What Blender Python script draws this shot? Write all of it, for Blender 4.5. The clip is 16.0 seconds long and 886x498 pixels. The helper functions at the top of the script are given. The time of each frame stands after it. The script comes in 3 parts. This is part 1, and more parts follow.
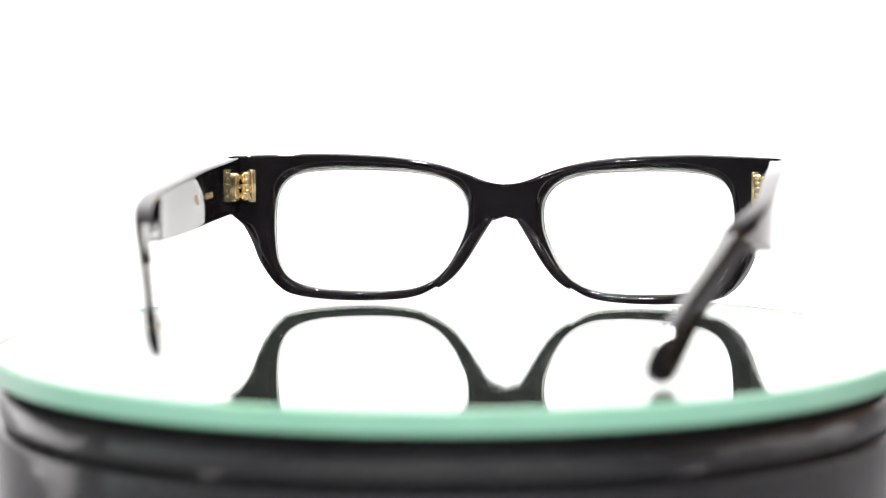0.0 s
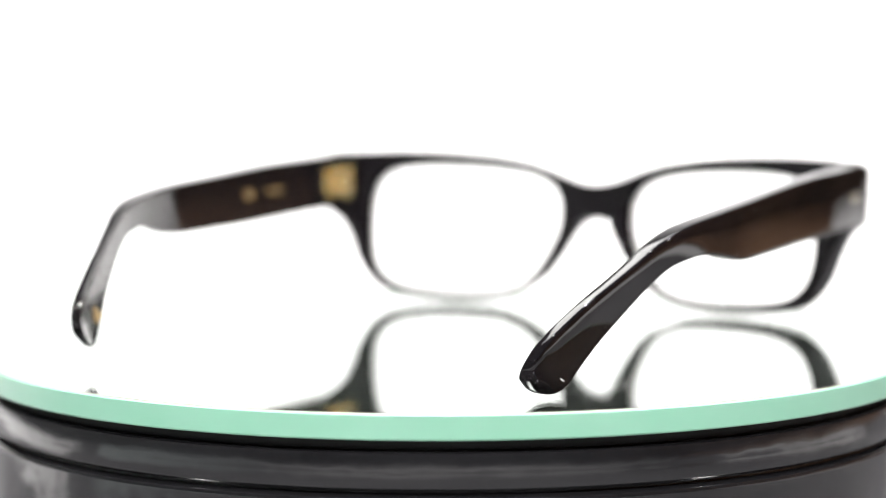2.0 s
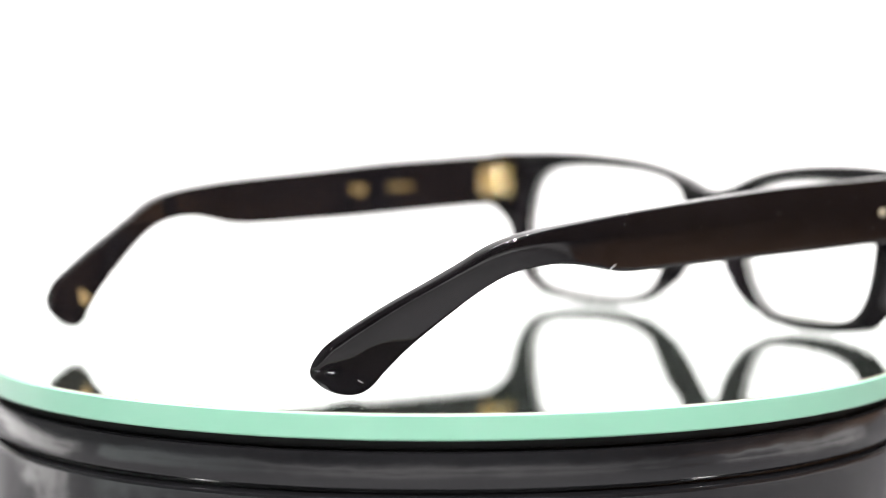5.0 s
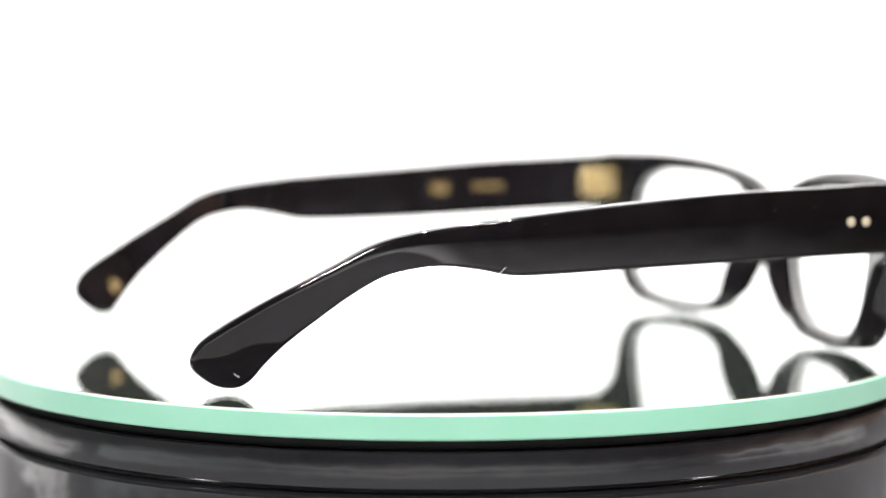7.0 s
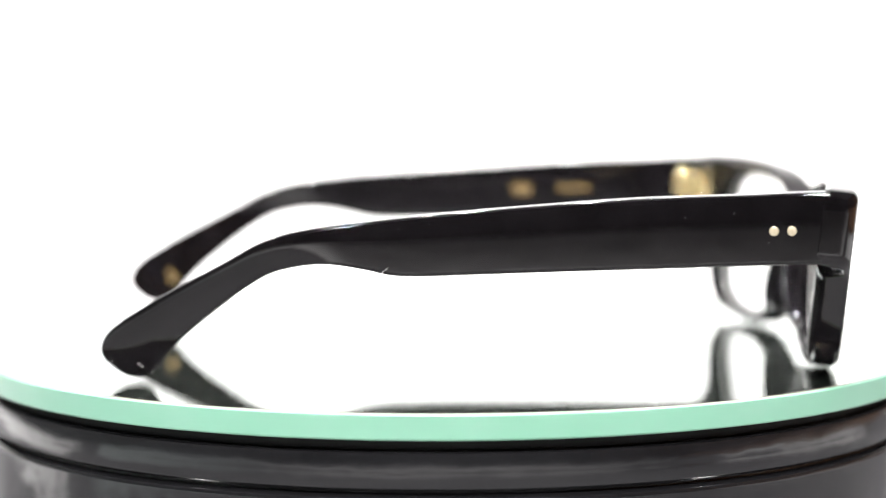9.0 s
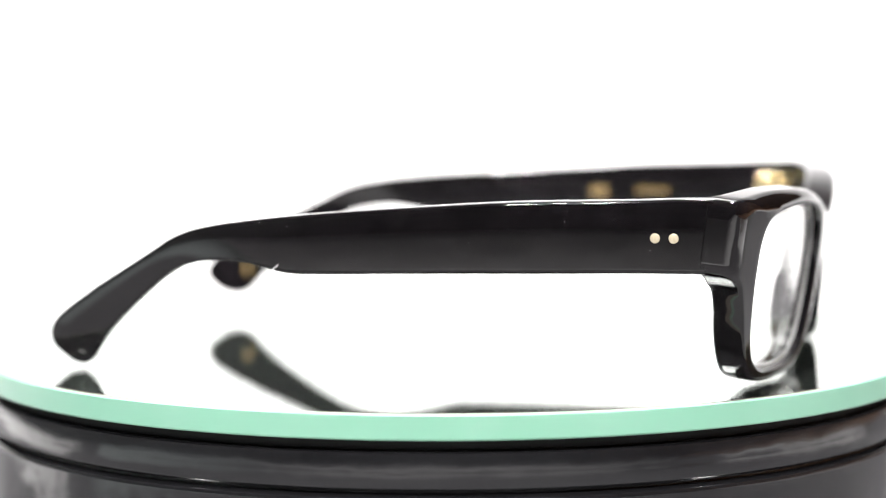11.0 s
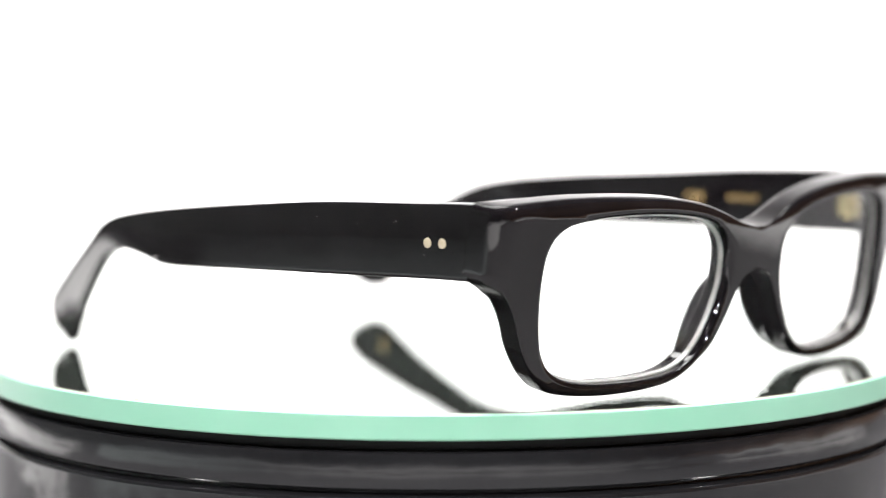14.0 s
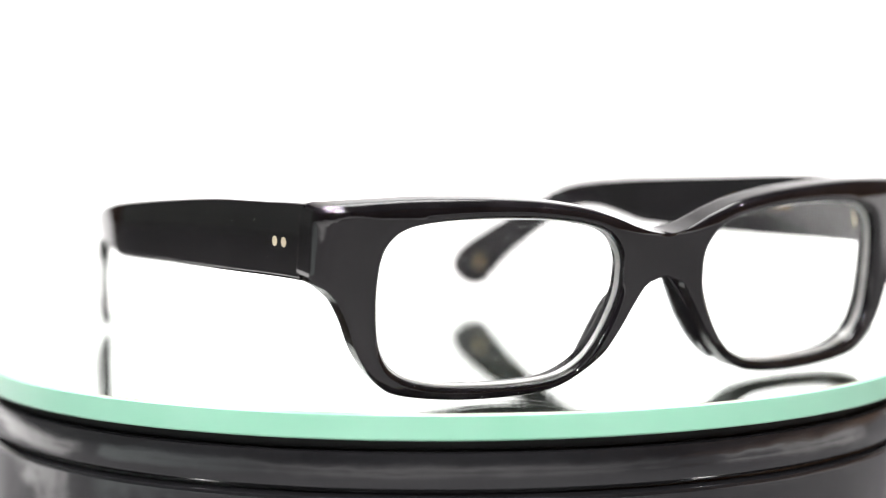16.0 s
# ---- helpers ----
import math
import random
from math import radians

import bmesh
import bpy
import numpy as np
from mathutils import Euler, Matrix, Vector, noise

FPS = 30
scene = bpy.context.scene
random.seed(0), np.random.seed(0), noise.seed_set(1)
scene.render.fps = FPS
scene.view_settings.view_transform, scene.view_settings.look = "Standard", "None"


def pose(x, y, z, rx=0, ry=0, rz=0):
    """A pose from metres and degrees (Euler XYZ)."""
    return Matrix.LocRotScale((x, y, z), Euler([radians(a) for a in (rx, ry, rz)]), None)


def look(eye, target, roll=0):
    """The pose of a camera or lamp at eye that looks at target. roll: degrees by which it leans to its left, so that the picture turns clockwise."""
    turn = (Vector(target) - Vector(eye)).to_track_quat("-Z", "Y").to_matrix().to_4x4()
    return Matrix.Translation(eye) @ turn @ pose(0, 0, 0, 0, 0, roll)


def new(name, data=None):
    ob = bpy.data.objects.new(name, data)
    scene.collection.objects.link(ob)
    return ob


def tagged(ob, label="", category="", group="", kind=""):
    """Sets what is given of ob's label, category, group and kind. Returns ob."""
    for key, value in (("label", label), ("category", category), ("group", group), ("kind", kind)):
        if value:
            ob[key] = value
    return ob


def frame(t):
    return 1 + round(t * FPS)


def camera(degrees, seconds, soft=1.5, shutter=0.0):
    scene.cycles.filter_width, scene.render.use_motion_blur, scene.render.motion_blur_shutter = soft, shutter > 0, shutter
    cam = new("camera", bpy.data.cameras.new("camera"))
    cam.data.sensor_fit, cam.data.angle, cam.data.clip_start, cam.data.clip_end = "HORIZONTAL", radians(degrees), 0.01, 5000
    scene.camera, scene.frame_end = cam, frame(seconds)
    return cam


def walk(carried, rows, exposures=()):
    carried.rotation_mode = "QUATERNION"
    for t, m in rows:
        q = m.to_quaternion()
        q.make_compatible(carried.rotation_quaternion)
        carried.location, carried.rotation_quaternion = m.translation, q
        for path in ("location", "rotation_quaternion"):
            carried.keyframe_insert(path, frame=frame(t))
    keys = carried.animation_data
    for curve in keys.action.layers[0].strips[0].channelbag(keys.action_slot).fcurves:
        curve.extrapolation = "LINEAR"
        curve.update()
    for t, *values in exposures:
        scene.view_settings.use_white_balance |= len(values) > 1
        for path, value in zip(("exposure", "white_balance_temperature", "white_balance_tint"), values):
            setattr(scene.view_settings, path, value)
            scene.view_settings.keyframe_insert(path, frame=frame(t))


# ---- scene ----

from mathutils.geometry import tessellate_polygon

MM = 0.001
TOP = 0.065            # height of the mirror plate's upper face over the table
PLATE_R = 0.100        # radius of the mirror plate

# ---- camera: a fixed camera, its focus drawn from the far rim to the near side ----
cam = camera(20.76, 16.0, soft=1.1)
CAM_POSE = pose(0, -0.52005, TOP + 0.06638, 90 - 5.0616, 0, 0.1198) @ pose(0, 0, 0, 0, 0, -0.2002)
CAM_BACK = CAM_POSE @ pose(0, 0, 0.0115)      # the lens reaches a little wider while it is focused far
walk(cam, [(0.0, CAM_BACK), (1.5, CAM_BACK), (1.72, CAM_POSE), (16.0, CAM_POSE)],
     exposures=[(0.0, -0.3), (1.5, -0.26), (1.75, -0.13), (4.0, -0.1), (6.5, 0.0), (16.0, 0.0)])
cam.data.dof.use_dof = True
cam.data.dof.aperture_fstop = 8.2
focus = new("focus_point")
cam.data.dof.focus_object = focus

# ---- world and light ----
world = bpy.data.worlds.new("world")
scene.world = world
world.use_nodes = True
wb = world.node_tree.nodes["Background"]
wb.inputs["Color"].default_value = (0.50, 0.30, 0.19, 1)
wb.inputs["Strength"].default_value = 0.2


def area_lamp(name, x, y, z, target, sx, sy, watts, colour=(1, 1, 1)):
    d = bpy.data.lights.new(name, "AREA")
    d.shape, d.size, d.size_y, d.energy, d.color = "RECTANGLE", sx, sy, watts, colour
    ob = new(name, d)
    ob.matrix_basis = look((x, y, z), target)
    return ob


def downlight(name, x, y, z, watts, radius=0.03, target=None, cone=100):
    d = bpy.data.lights.new(name, "AREA")
    d.shape, d.size, d.energy, d.color = "DISK", radius * 2, watts, (1.0, 0.975, 0.96)
    d.spread = radians(cone)
    ob = new(name, d)
    ob.matrix_basis = look((x, y, z), target or (x + 0.0001, y, 0))
    return ob


# spots over the table, the low ones added to light the glass edge
SPOTS = ((-0.68, -1.12, 0.90), (-0.59, -1.10, 0.90), (-0.50, -1.08, 0.90), (0.40, -1.08, 0.90), (0.49, -1.10, 0.90), (0.58, -1.12, 0.90),
         (-0.13, -0.02, 1.28), (-0.05, -0.16, 1.28), (0.06, -0.16, 1.28), (0.14, -0.02, 1.28), (-0.95, -0.25, 1.05), (0.95, -0.20, 1.05))
for lx, ly, lz in SPOTS:
    downlight("table_spot", lx, ly, lz, 5.2 if lz > 1.2 else 1.95, 0.016, (0, 0, 0.05))
area_lamp("softbox", 0, 0.42, 1.15, (0, 0.04, 0.06), 0.66, 0.42, 10.5, (1.0, 0.99, 0.97))
# second soft lamp, unseen, added to keep the sweep white
area_lamp("sweep_fill", 0, 0.20, 1.30, (0, 0.85, 0.2), 0.9, 0.16, 2.4, (1.0, 0.985, 0.99))


# ---- materials ----
def material(name):
    m = bpy.data.materials.new(name)
    m.use_nodes = True
    nt = m.node_tree
    return m, nt, nt.nodes["Principled BSDF"]


def noise_node(nt, scale, detail=4.0, rough=0.55):
    tc = nt.nodes.new("ShaderNodeTexCoord")
    n = nt.nodes.new("ShaderNodeTexNoise")
    n.inputs["Scale"].default_value = scale
    n.inputs["Detail"].default_value = detail
    n.inputs["Roughness"].default_value = rough
    nt.links.new(tc.outputs["Object"], n.inputs["Vector"])
    return n


def ramp(nt, src, stops):
    r = nt.nodes.new("ShaderNodeValToRGB")
    e = r.color_ramp.elements
    while len(e) < len(stops):
        e.new(0.5)
    for el, (p, c) in zip(e, stops):
        el.position, el.color = p, (*c, 1) if len(c) == 3 else c
    nt.links.new(src, r.inputs["Fac"])
    return r


def grey(v):
    return (v, v, v)


def add_bump(nt, bsdf, src, strength, distance):
    b = nt.nodes.new("ShaderNodeBump")
    b.inputs["Strength"].default_value = strength
    b.inputs["Distance"].default_value = distance
    nt.links.new(src, b.inputs["Height"])
    nt.links.new(b.outputs["Normal"], bsdf.inputs["Normal"])


def make_acetate():
    m, nt, b = material("black_acetate")
    n = noise_node(nt, 160, 3)
    r = ramp(nt, n.outputs["Fac"], [(0.35, (0.0022, 0.0019, 0.0022)), (0.7, (0.0042, 0.0036, 0.0042))])
    nt.links.new(r.outputs["Color"], b.inputs["Base Color"])
    fine = noise_node(nt, 900, 2)
    rr = ramp(nt, fine.outputs["Fac"], [(0.3, grey(0.006)), (0.75, grey(0.028))])
    nt.links.new(rr.outputs["Color"], b.inputs["Roughness"])
    b.inputs["IOR"].default_value = 1.49
    wide = noise_node(nt, 70, 2)
    add_bump(nt, b, wide.outputs["Fac"], 0.05, 0.0006)
    return m


def make_gold():
    m, nt, b = material("gold_metal")
    n = noise_node(nt, 1500, 3)
    r = ramp(nt, n.outputs["Fac"], [(0.3, (0.80, 0.63, 0.32)), (0.7, (0.95, 0.80, 0.50))])
    nt.links.new(r.outputs["Color"], b.inputs["Base Color"])
    b.inputs["Metallic"].default_value = 1.0
    b.inputs["Roughness"].default_value = 0.2
    add_bump(nt, b, n.outputs["Fac"], 0.2, 0.0001)
    return m


def make_rivet():
    m, nt, b = material("pale_gold_rivet")
    n = noise_node(nt, 2500, 3)
    r = ramp(nt, n.outputs["Fac"], [(0.3, (0.42, 0.36, 0.25)), (0.7, (0.50, 0.44, 0.33))])
    nt.links.new(r.outputs["Color"], b.inputs["Base Color"])
    b.inputs["Metallic"].default_value = 0.55
    b.inputs["Roughness"].default_value = 0.45
    return m


def make_foil():
    m, nt, b = material("gold_foil")
    n = noise_node(nt, 2500, 3)
    r = ramp(nt, n.outputs["Fac"], [(0.3, (0.17, 0.112, 0.044)), (0.7, (0.29, 0.20, 0.088))])
    nt.links.new(r.outputs["Color"], b.inputs["Base Color"])
    b.inputs["Metallic"].default_value = 0.6
    b.inputs["Roughness"].default_value = 0.5
    return m


def make_lens():
    m, nt, b = material("clear_lens")
    b.inputs["Base Color"].default_value = (0.985, 0.99, 0.985, 1)
    b.inputs["Roughness"].default_value = 0.0
    b.inputs["IOR"].default_value = 1.3
    b.inputs["Transmission Weight"].default_value = 1.0
    return m


def make_ground_edge():
    m, nt, b = material("ground_lens_edge")
    n = noise_node(nt, 700, 3)
    r = ramp(nt, n.outputs["Fac"], [(0.3, (0.48, 0.48, 0.47)), (0.7, (0.66, 0.66, 0.65))])
    nt.links.new(r.outputs["Color"], b.inputs["Base Color"])
    b.inputs["Roughness"].default_value = 0.28
    b.inputs["IOR"].default_value = 1.5
    b.inputs["Transmission Weight"].default_value = 0.75
    return m


def make_mirror():
    m, nt, b = material("silvering")
    b.inputs["Base Color"].default_value = (0.94, 0.95, 0.94, 1)
    b.inputs["Metallic"].default_value = 1.0
    n = noise_node(nt, 60, 5)
    r = ramp(nt, n.outputs["Fac"], [(0.4, grey(0.0)), (0.8, grey(0.02))])
    nt.links.new(r.outputs["Color"], b.inputs["Roughness"])
    out = nt.nodes["Material Output"]
    # trace of green diffuse, put in as haze over the dark reflections
    d = nt.nodes.new("ShaderNodeBsdfDiffuse")
    d.inputs["Color"].default_value = (0.53, 0.63, 0.55, 1)
    mix = nt.nodes.new("ShaderNodeMixShader")
    mix.inputs["Fac"].default_value = 0.008
    nt.links.new(b.outputs["BSDF"], mix.inputs[1])
    nt.links.new(d.outputs["BSDF"], mix.inputs[2])
    nt.links.new(mix.outputs["Shader"], out.inputs["Surface"])
    return m


def make_plate_glass():
    m, nt, b = material("plate_glass")
    nt.nodes.remove(b)
    n = noise_node(nt, 220, 4)
    r = ramp(nt, n.outputs["Fac"], [(0.5, grey(0.0)), (0.85, grey(0.03))])
    g = nt.nodes.new("ShaderNodeBsdfGlossy")
    g.inputs["Color"].default_value = (0.97, 0.99, 0.98, 1)
    nt.links.new(r.outputs["Color"], g.inputs["Roughness"])
    t = nt.nodes.new("ShaderNodeBsdfTransparent")
    t.inputs["Color"].default_value = (0.975, 0.99, 0.98, 1)
    mix = nt.nodes.new("ShaderNodeMixShader")
    mix.inputs["Fac"].default_value = 0.42
    nt.links.new(t.outputs["BSDF"], mix.inputs[1])
    nt.links.new(g.outputs["BSDF"], mix.inputs[2])
    nt.links.new(mix.outputs["Shader"], nt.nodes["Material Output"].inputs["Surface"])
    return m


def make_green():
    m, nt, b = material("green_glass_edge")
    n = noise_node(nt, 45, 3)
    r = ramp(nt, n.outputs["Fac"], [(0.3, (0.195, 0.475, 0.315)), (0.75, (0.225, 0.50, 0.345))])
    nt.links.new(r.outputs["Color"], b.inputs["Base Color"])
    b.inputs["Roughness"].default_value = 0.3
    b.inputs["Subsurface Weight"].default_value = 0.3
    b.inputs["Subsurface Radius"].default_value = (0.004, 0.008, 0.005)
    b.inputs["Subsurface Scale"].default_value = 1.0
    return m


def make_black_plastic():
    m, nt, b = material("black_plastic")
    n = noise_node(nt, 35, 5)
    r = ramp(nt, n.outputs["Fac"], [(0.3, (0.007, 0.007, 0.008)), (0.75, (0.013, 0.013, 0.0145))])
    nt.links.new(r.outputs["Color"], b.inputs["Base Color"])
    rr = ramp(nt, n.outputs["Fac"], [(0.3, grey(0.09)), (0.75, grey(0.19))])
    nt.links.new(rr.outputs["Color"], b.inputs["Roughness"])
    fine = noise_node(nt, 38, 3)
    add_bump(nt, b, fine.outputs["Fac"], 0.18, 0.003)
    return m


def make_white(name, v, scale):
    m, nt, b = material(name)
    n = noise_node(nt, scale, 4)
    r = ramp(nt, n.outputs["Fac"], [(0.3, (v, v * 0.995, v)), (0.7, (v + 0.03, v + 0.026, v + 0.03))])
    nt.links.new(r.outputs["Color"], b.inputs["Base Color"])
    b.inputs["Roughness"].default_value = 0.9
    b.inputs["Specular IOR Level"].default_value = 0.1
    return m


ACETATE, GOLD, RIVET, FOIL = make_acetate(), make_gold(), make_rivet(), make_foil()
LENS, MIRROR, GREEN, PLASTIC = make_lens(), make_mirror(), make_green(), make_black_plastic()
GLASS, GROUND = make_plate_glass(), make_ground_edge()
WHITE = make_white("white_paper", 0.80, 12)


def make_plain(name, a, b, scale, rough):
    m, nt, bs = material(name)
    n = noise_node(nt, scale, 5)
    r = ramp(nt, n.outputs["Fac"], [(0.3, a), (0.7, b)])
    nt.links.new(r.outputs["Color"], bs.inputs["Base Color"])
    bs.inputs["Roughness"].default_value = rough
    return m


DUST = make_plain("pale_dust", (0.55, 0.55, 0.56), (0.75, 0.75, 0.75), 900.0, 0.9)
ARRIS = make_plain("ground_glass_arris", (0.085, 0.072, 0.055), (0.12, 0.105, 0.082), 60.0, 0.45)
BACKING = make_plain("mirror_backing", (0.005, 0.005, 0.005), (0.009, 0.009, 0.009), 40.0, 0.75)
PANEL = make_plain("brown_wood", (0.23, 0.122, 0.068), (0.33, 0.188, 0.106), 3.0, 0.6)
BOUNCE = make_plain("grey_green_bounce", (0.34, 0.38, 0.38), (0.42, 0.46, 0.46), 9.0, 0.8)
TABLE = make_plain("grey_table_paint", (0.105, 0.104, 0.109), (0.165, 0.163, 0.169), 9.0, 0.7)
# room tones set darker and paler to suit the reflections in the acetate
DARKBROWN = make_plain("dark_brown_room_tone", (0.10, 0.06, 0.04), (0.16, 0.10, 0.065), 3.0, 0.6)
PALE = make_plain("pale_room_tone", (0.36, 0.40, 0.38), (0.46, 0.50, 0.48), 3.0, 0.8)
DIM = make_plain("dark_room_tone", (0.165, 0.17, 0.184), (0.21, 0.217, 0.232), 3.0, 0.8)


# ---- mesh helpers ----
def part(name, bm, mat, parent=None, label="", smooth=40):
    me = bpy.data.meshes.new(name)
    bmesh.ops.recalc_face_normals(bm, faces=bm.faces)
    for e in bm.edges:
        e.smooth = len(e.link_faces) == 2 and e.calc_face_angle(0.0) < radians(smooth)
    for f in bm.faces:
        f.smooth = True
    bm.to_mesh(me)
    bm.free()
    me.materials.append(mat)
    ob = new(name, me)
    if parent:
        ob.parent = parent
    if label:
        ob["label"] = label
    return ob


def spline(points, n, closed=False):
    """n points along a Catmull-Rom curve through the given ones, evenly by stretch."""
    pts = [Vector(p) for p in points]
    k = len(pts)
    segs = k if closed else k - 1
    out = []
    for i in range(n):
        u = i * segs / n if closed else i * segs / (n - 1)
        j = min(int(u), segs - 1)
        f = u - j
        if closed:
            a, b, c, d = (pts[(j + o) % k] for o in (-1, 0, 1, 2))
        else:
            a, b, c, d = (pts[max(0, min(k - 1, j + o))] for o in (-1, 0, 1, 2))
        out.append(0.5 * (2 * b + (c - a) * f + (2 * a - 5 * b + 4 * c - d) * f * f + (3 * b - a - 3 * c + d) * f ** 3))
    return out


def revolve(profile, steps, z0=0.0):
    """A surface of revolution about z from (radius, height) pairs in millimetres; a zero radius closes it."""
    bm = bmesh.new()
    rings = []
    for r, z in profile:
        if r <= 0:
            rings.append([bm.verts.new((0, 0, z * MM + z0))])
        else:
            rings.append([bm.verts.new((r * MM * math.cos(2 * math.pi * i / steps), r * MM * math.sin(2 * math.pi * i / steps), z * MM + z0)) for i in range(steps)])
    for a, b in zip(rings, rings[1:]):
        for i in range(steps):
            j = (i + 1) % steps
            if len(a) == 1 and len(b) > 1:
                bm.faces.new((a[0], b[i], b[j]))
            elif len(b) == 1 and len(a) > 1:
                bm.faces.new((a[i], a[j], b[0]))
            elif len(a) > 1:
                bm.faces.new((a[i], a[j], b[j], b[i]))
    return bm


def box(bm, x0, x1, y0, y1, z0, z1, bevel=0.0):
    made = bmesh.ops.create_cube(bm, size=1.0)["verts"]
    for v in made:
        v.co = Vector(((x0 + x1) / 2 + v.co.x * (x1 - x0), (y0 + y1) / 2 + v.co.y * (y1 - y0), (z0 + z1) / 2 + v.co.z * (z1 - z0)))
    if bevel:
        edges = list({e for v in made for e in v.link_edges})
        bmesh.ops.bevel(bm, geom=edges, offset=bevel, segments=2, affect="EDGES", profile=0.6)


# ---- setting: a white sweep on a table, in an unseen dim room toned for reflections ----
def build_room():
    bm = bmesh.new()
    prof = [(0.46, 0.0), (0.55, 0.0)] + [(0.55 + 0.35 * math.sin(a), 0.35 - 0.35 * math.cos(a)) for a in (math.pi / 2 * i / 14 for i in range(1, 15))] + [(0.90, 1.25)]
    rows = []
    for off in (0.0, 0.006):
        rows.append([[bm.verts.new((x, y + (off if y > 0.7 else 0), z - (off if y <= 0.7 else 0))) for y, z in prof] for x in (-0.62, 0.70)])
    n = len(prof)
    for k in (0, 1):
        a, b = rows[k]
        for i in range(n - 1):
            bm.faces.new((a[i], b[i], b[i + 1], a[i + 1]))
    for c in (0, 1):
        for i in range(n - 1):
            bm.faces.new((rows[0][c][i], rows[0][c][i + 1], rows[1][c][i + 1], rows[1][c][i]))
    for i in (0, n - 1):
        bm.faces.new((rows[0][0][i], rows[0][1][i], rows[1][1][i], rows[1][0][i]))
    tagged(part("backdrop", bm, WHITE), "seamless white sweep rising behind the turntable", "backdrop", kind="structure")
    for name, mat, dims in (
        ("wall_west", PALE, (-1.62, -1.5, -2.4, 1.3, -0.75, 1.35)),
        ("wall_east", PANEL, (1.5, 1.62, -2.4, 1.3, -0.75, 1.35)),
        ("wall_south", DIM, (-1.62, 1.62, -2.52, -2.4, -0.75, 1.35)),
        ("wall_north", DARKBROWN, (-1.62, 1.62, 1.3, 1.42, -0.75, 1.35)),
        ("floor", PANEL, (-1.62, 1.62, -2.52, 1.42, -0.85, -0.75)),
        ("ceiling", DIM, (-1.62, 1.62, -2.52, 1.42, 1.35, 1.45)),
    ):
        bm = bmesh.new()
        box(bm, *dims)
        tagged(part(name, bm, mat), "plain brown surface of the unseen dim room" if mat in (PANEL, DARKBROWN) else "plain pale green wall of the unseen dim room, toned for reflections" if mat is PALE else "plain dark surface of the unseen dim room", name.split("_")[0], kind="structure")
    bm = bmesh.new()
    box(bm, -1.2, 1.1, -1.5, 0.9, -0.046, -0.0065, 0.003)
    table = tagged(new("table"), "plain grey table under the turntable and the sweep", "table")
    part("tabletop", bm, TABLE, table)
    for x in (-1.12, 1.02):
        for y in (-1.42, 0.82):
            bm = bmesh.new()
            box(bm, x - 0.025, x + 0.025, y - 0.025, y + 0.025, -0.75, -0.046, 0.003)
            part("leg", bm, TABLE, table)
    # unseen white sheet in front, added for pale reflections in the temples
    bm = bmesh.new()
    box(bm, -1.15, 0.88, -1.49, -0.60, -0.00645, -0.0062)
    tagged(part("white_reflector", bm, WHITE), "wide unseen white sheet, added for pale reflections in the temples", "paper")
    # two more unseen white sheets, added to brighten the sides of the base
    bm = bmesh.new()
    box(bm, -0.60, -0.36, 0.02, 0.44, -0.00645, -0.0062)
    tagged(part("white_reflector", bm, WHITE), "unseen white sheet beside the turntable, added to brighten the base", "paper")
    bm = bmesh.new()
    box(bm, 0.50, 0.69, -0.30, 0.20, -0.00645, -0.0062)
    tagged(part("white_reflector", bm, WHITE), "unseen white sheet beside the turntable, added to brighten the base", "paper")
    # unseen grey-green sheet, added to lift the temple's reflection on the left
    bm = bmesh.new()
    box(bm, -1.15, -0.42, -0.585, -0.06, -0.0064, -0.005)
    tagged(part("grey_reflector", bm, BOUNCE), "unseen grey-green reflector, added to lighten the temple from the left", "card")
    # unseen board, added to tint the temple's reflection brown
    bm = bmesh.new()
    box(bm, 0.72, 1.08, -0.59, 0.78, -0.0064, 0.008, 0.002)
    tagged(part("brown_reflector", bm, PANEL), "unseen brown board, added for brown reflections in the temple", "board")


build_room()


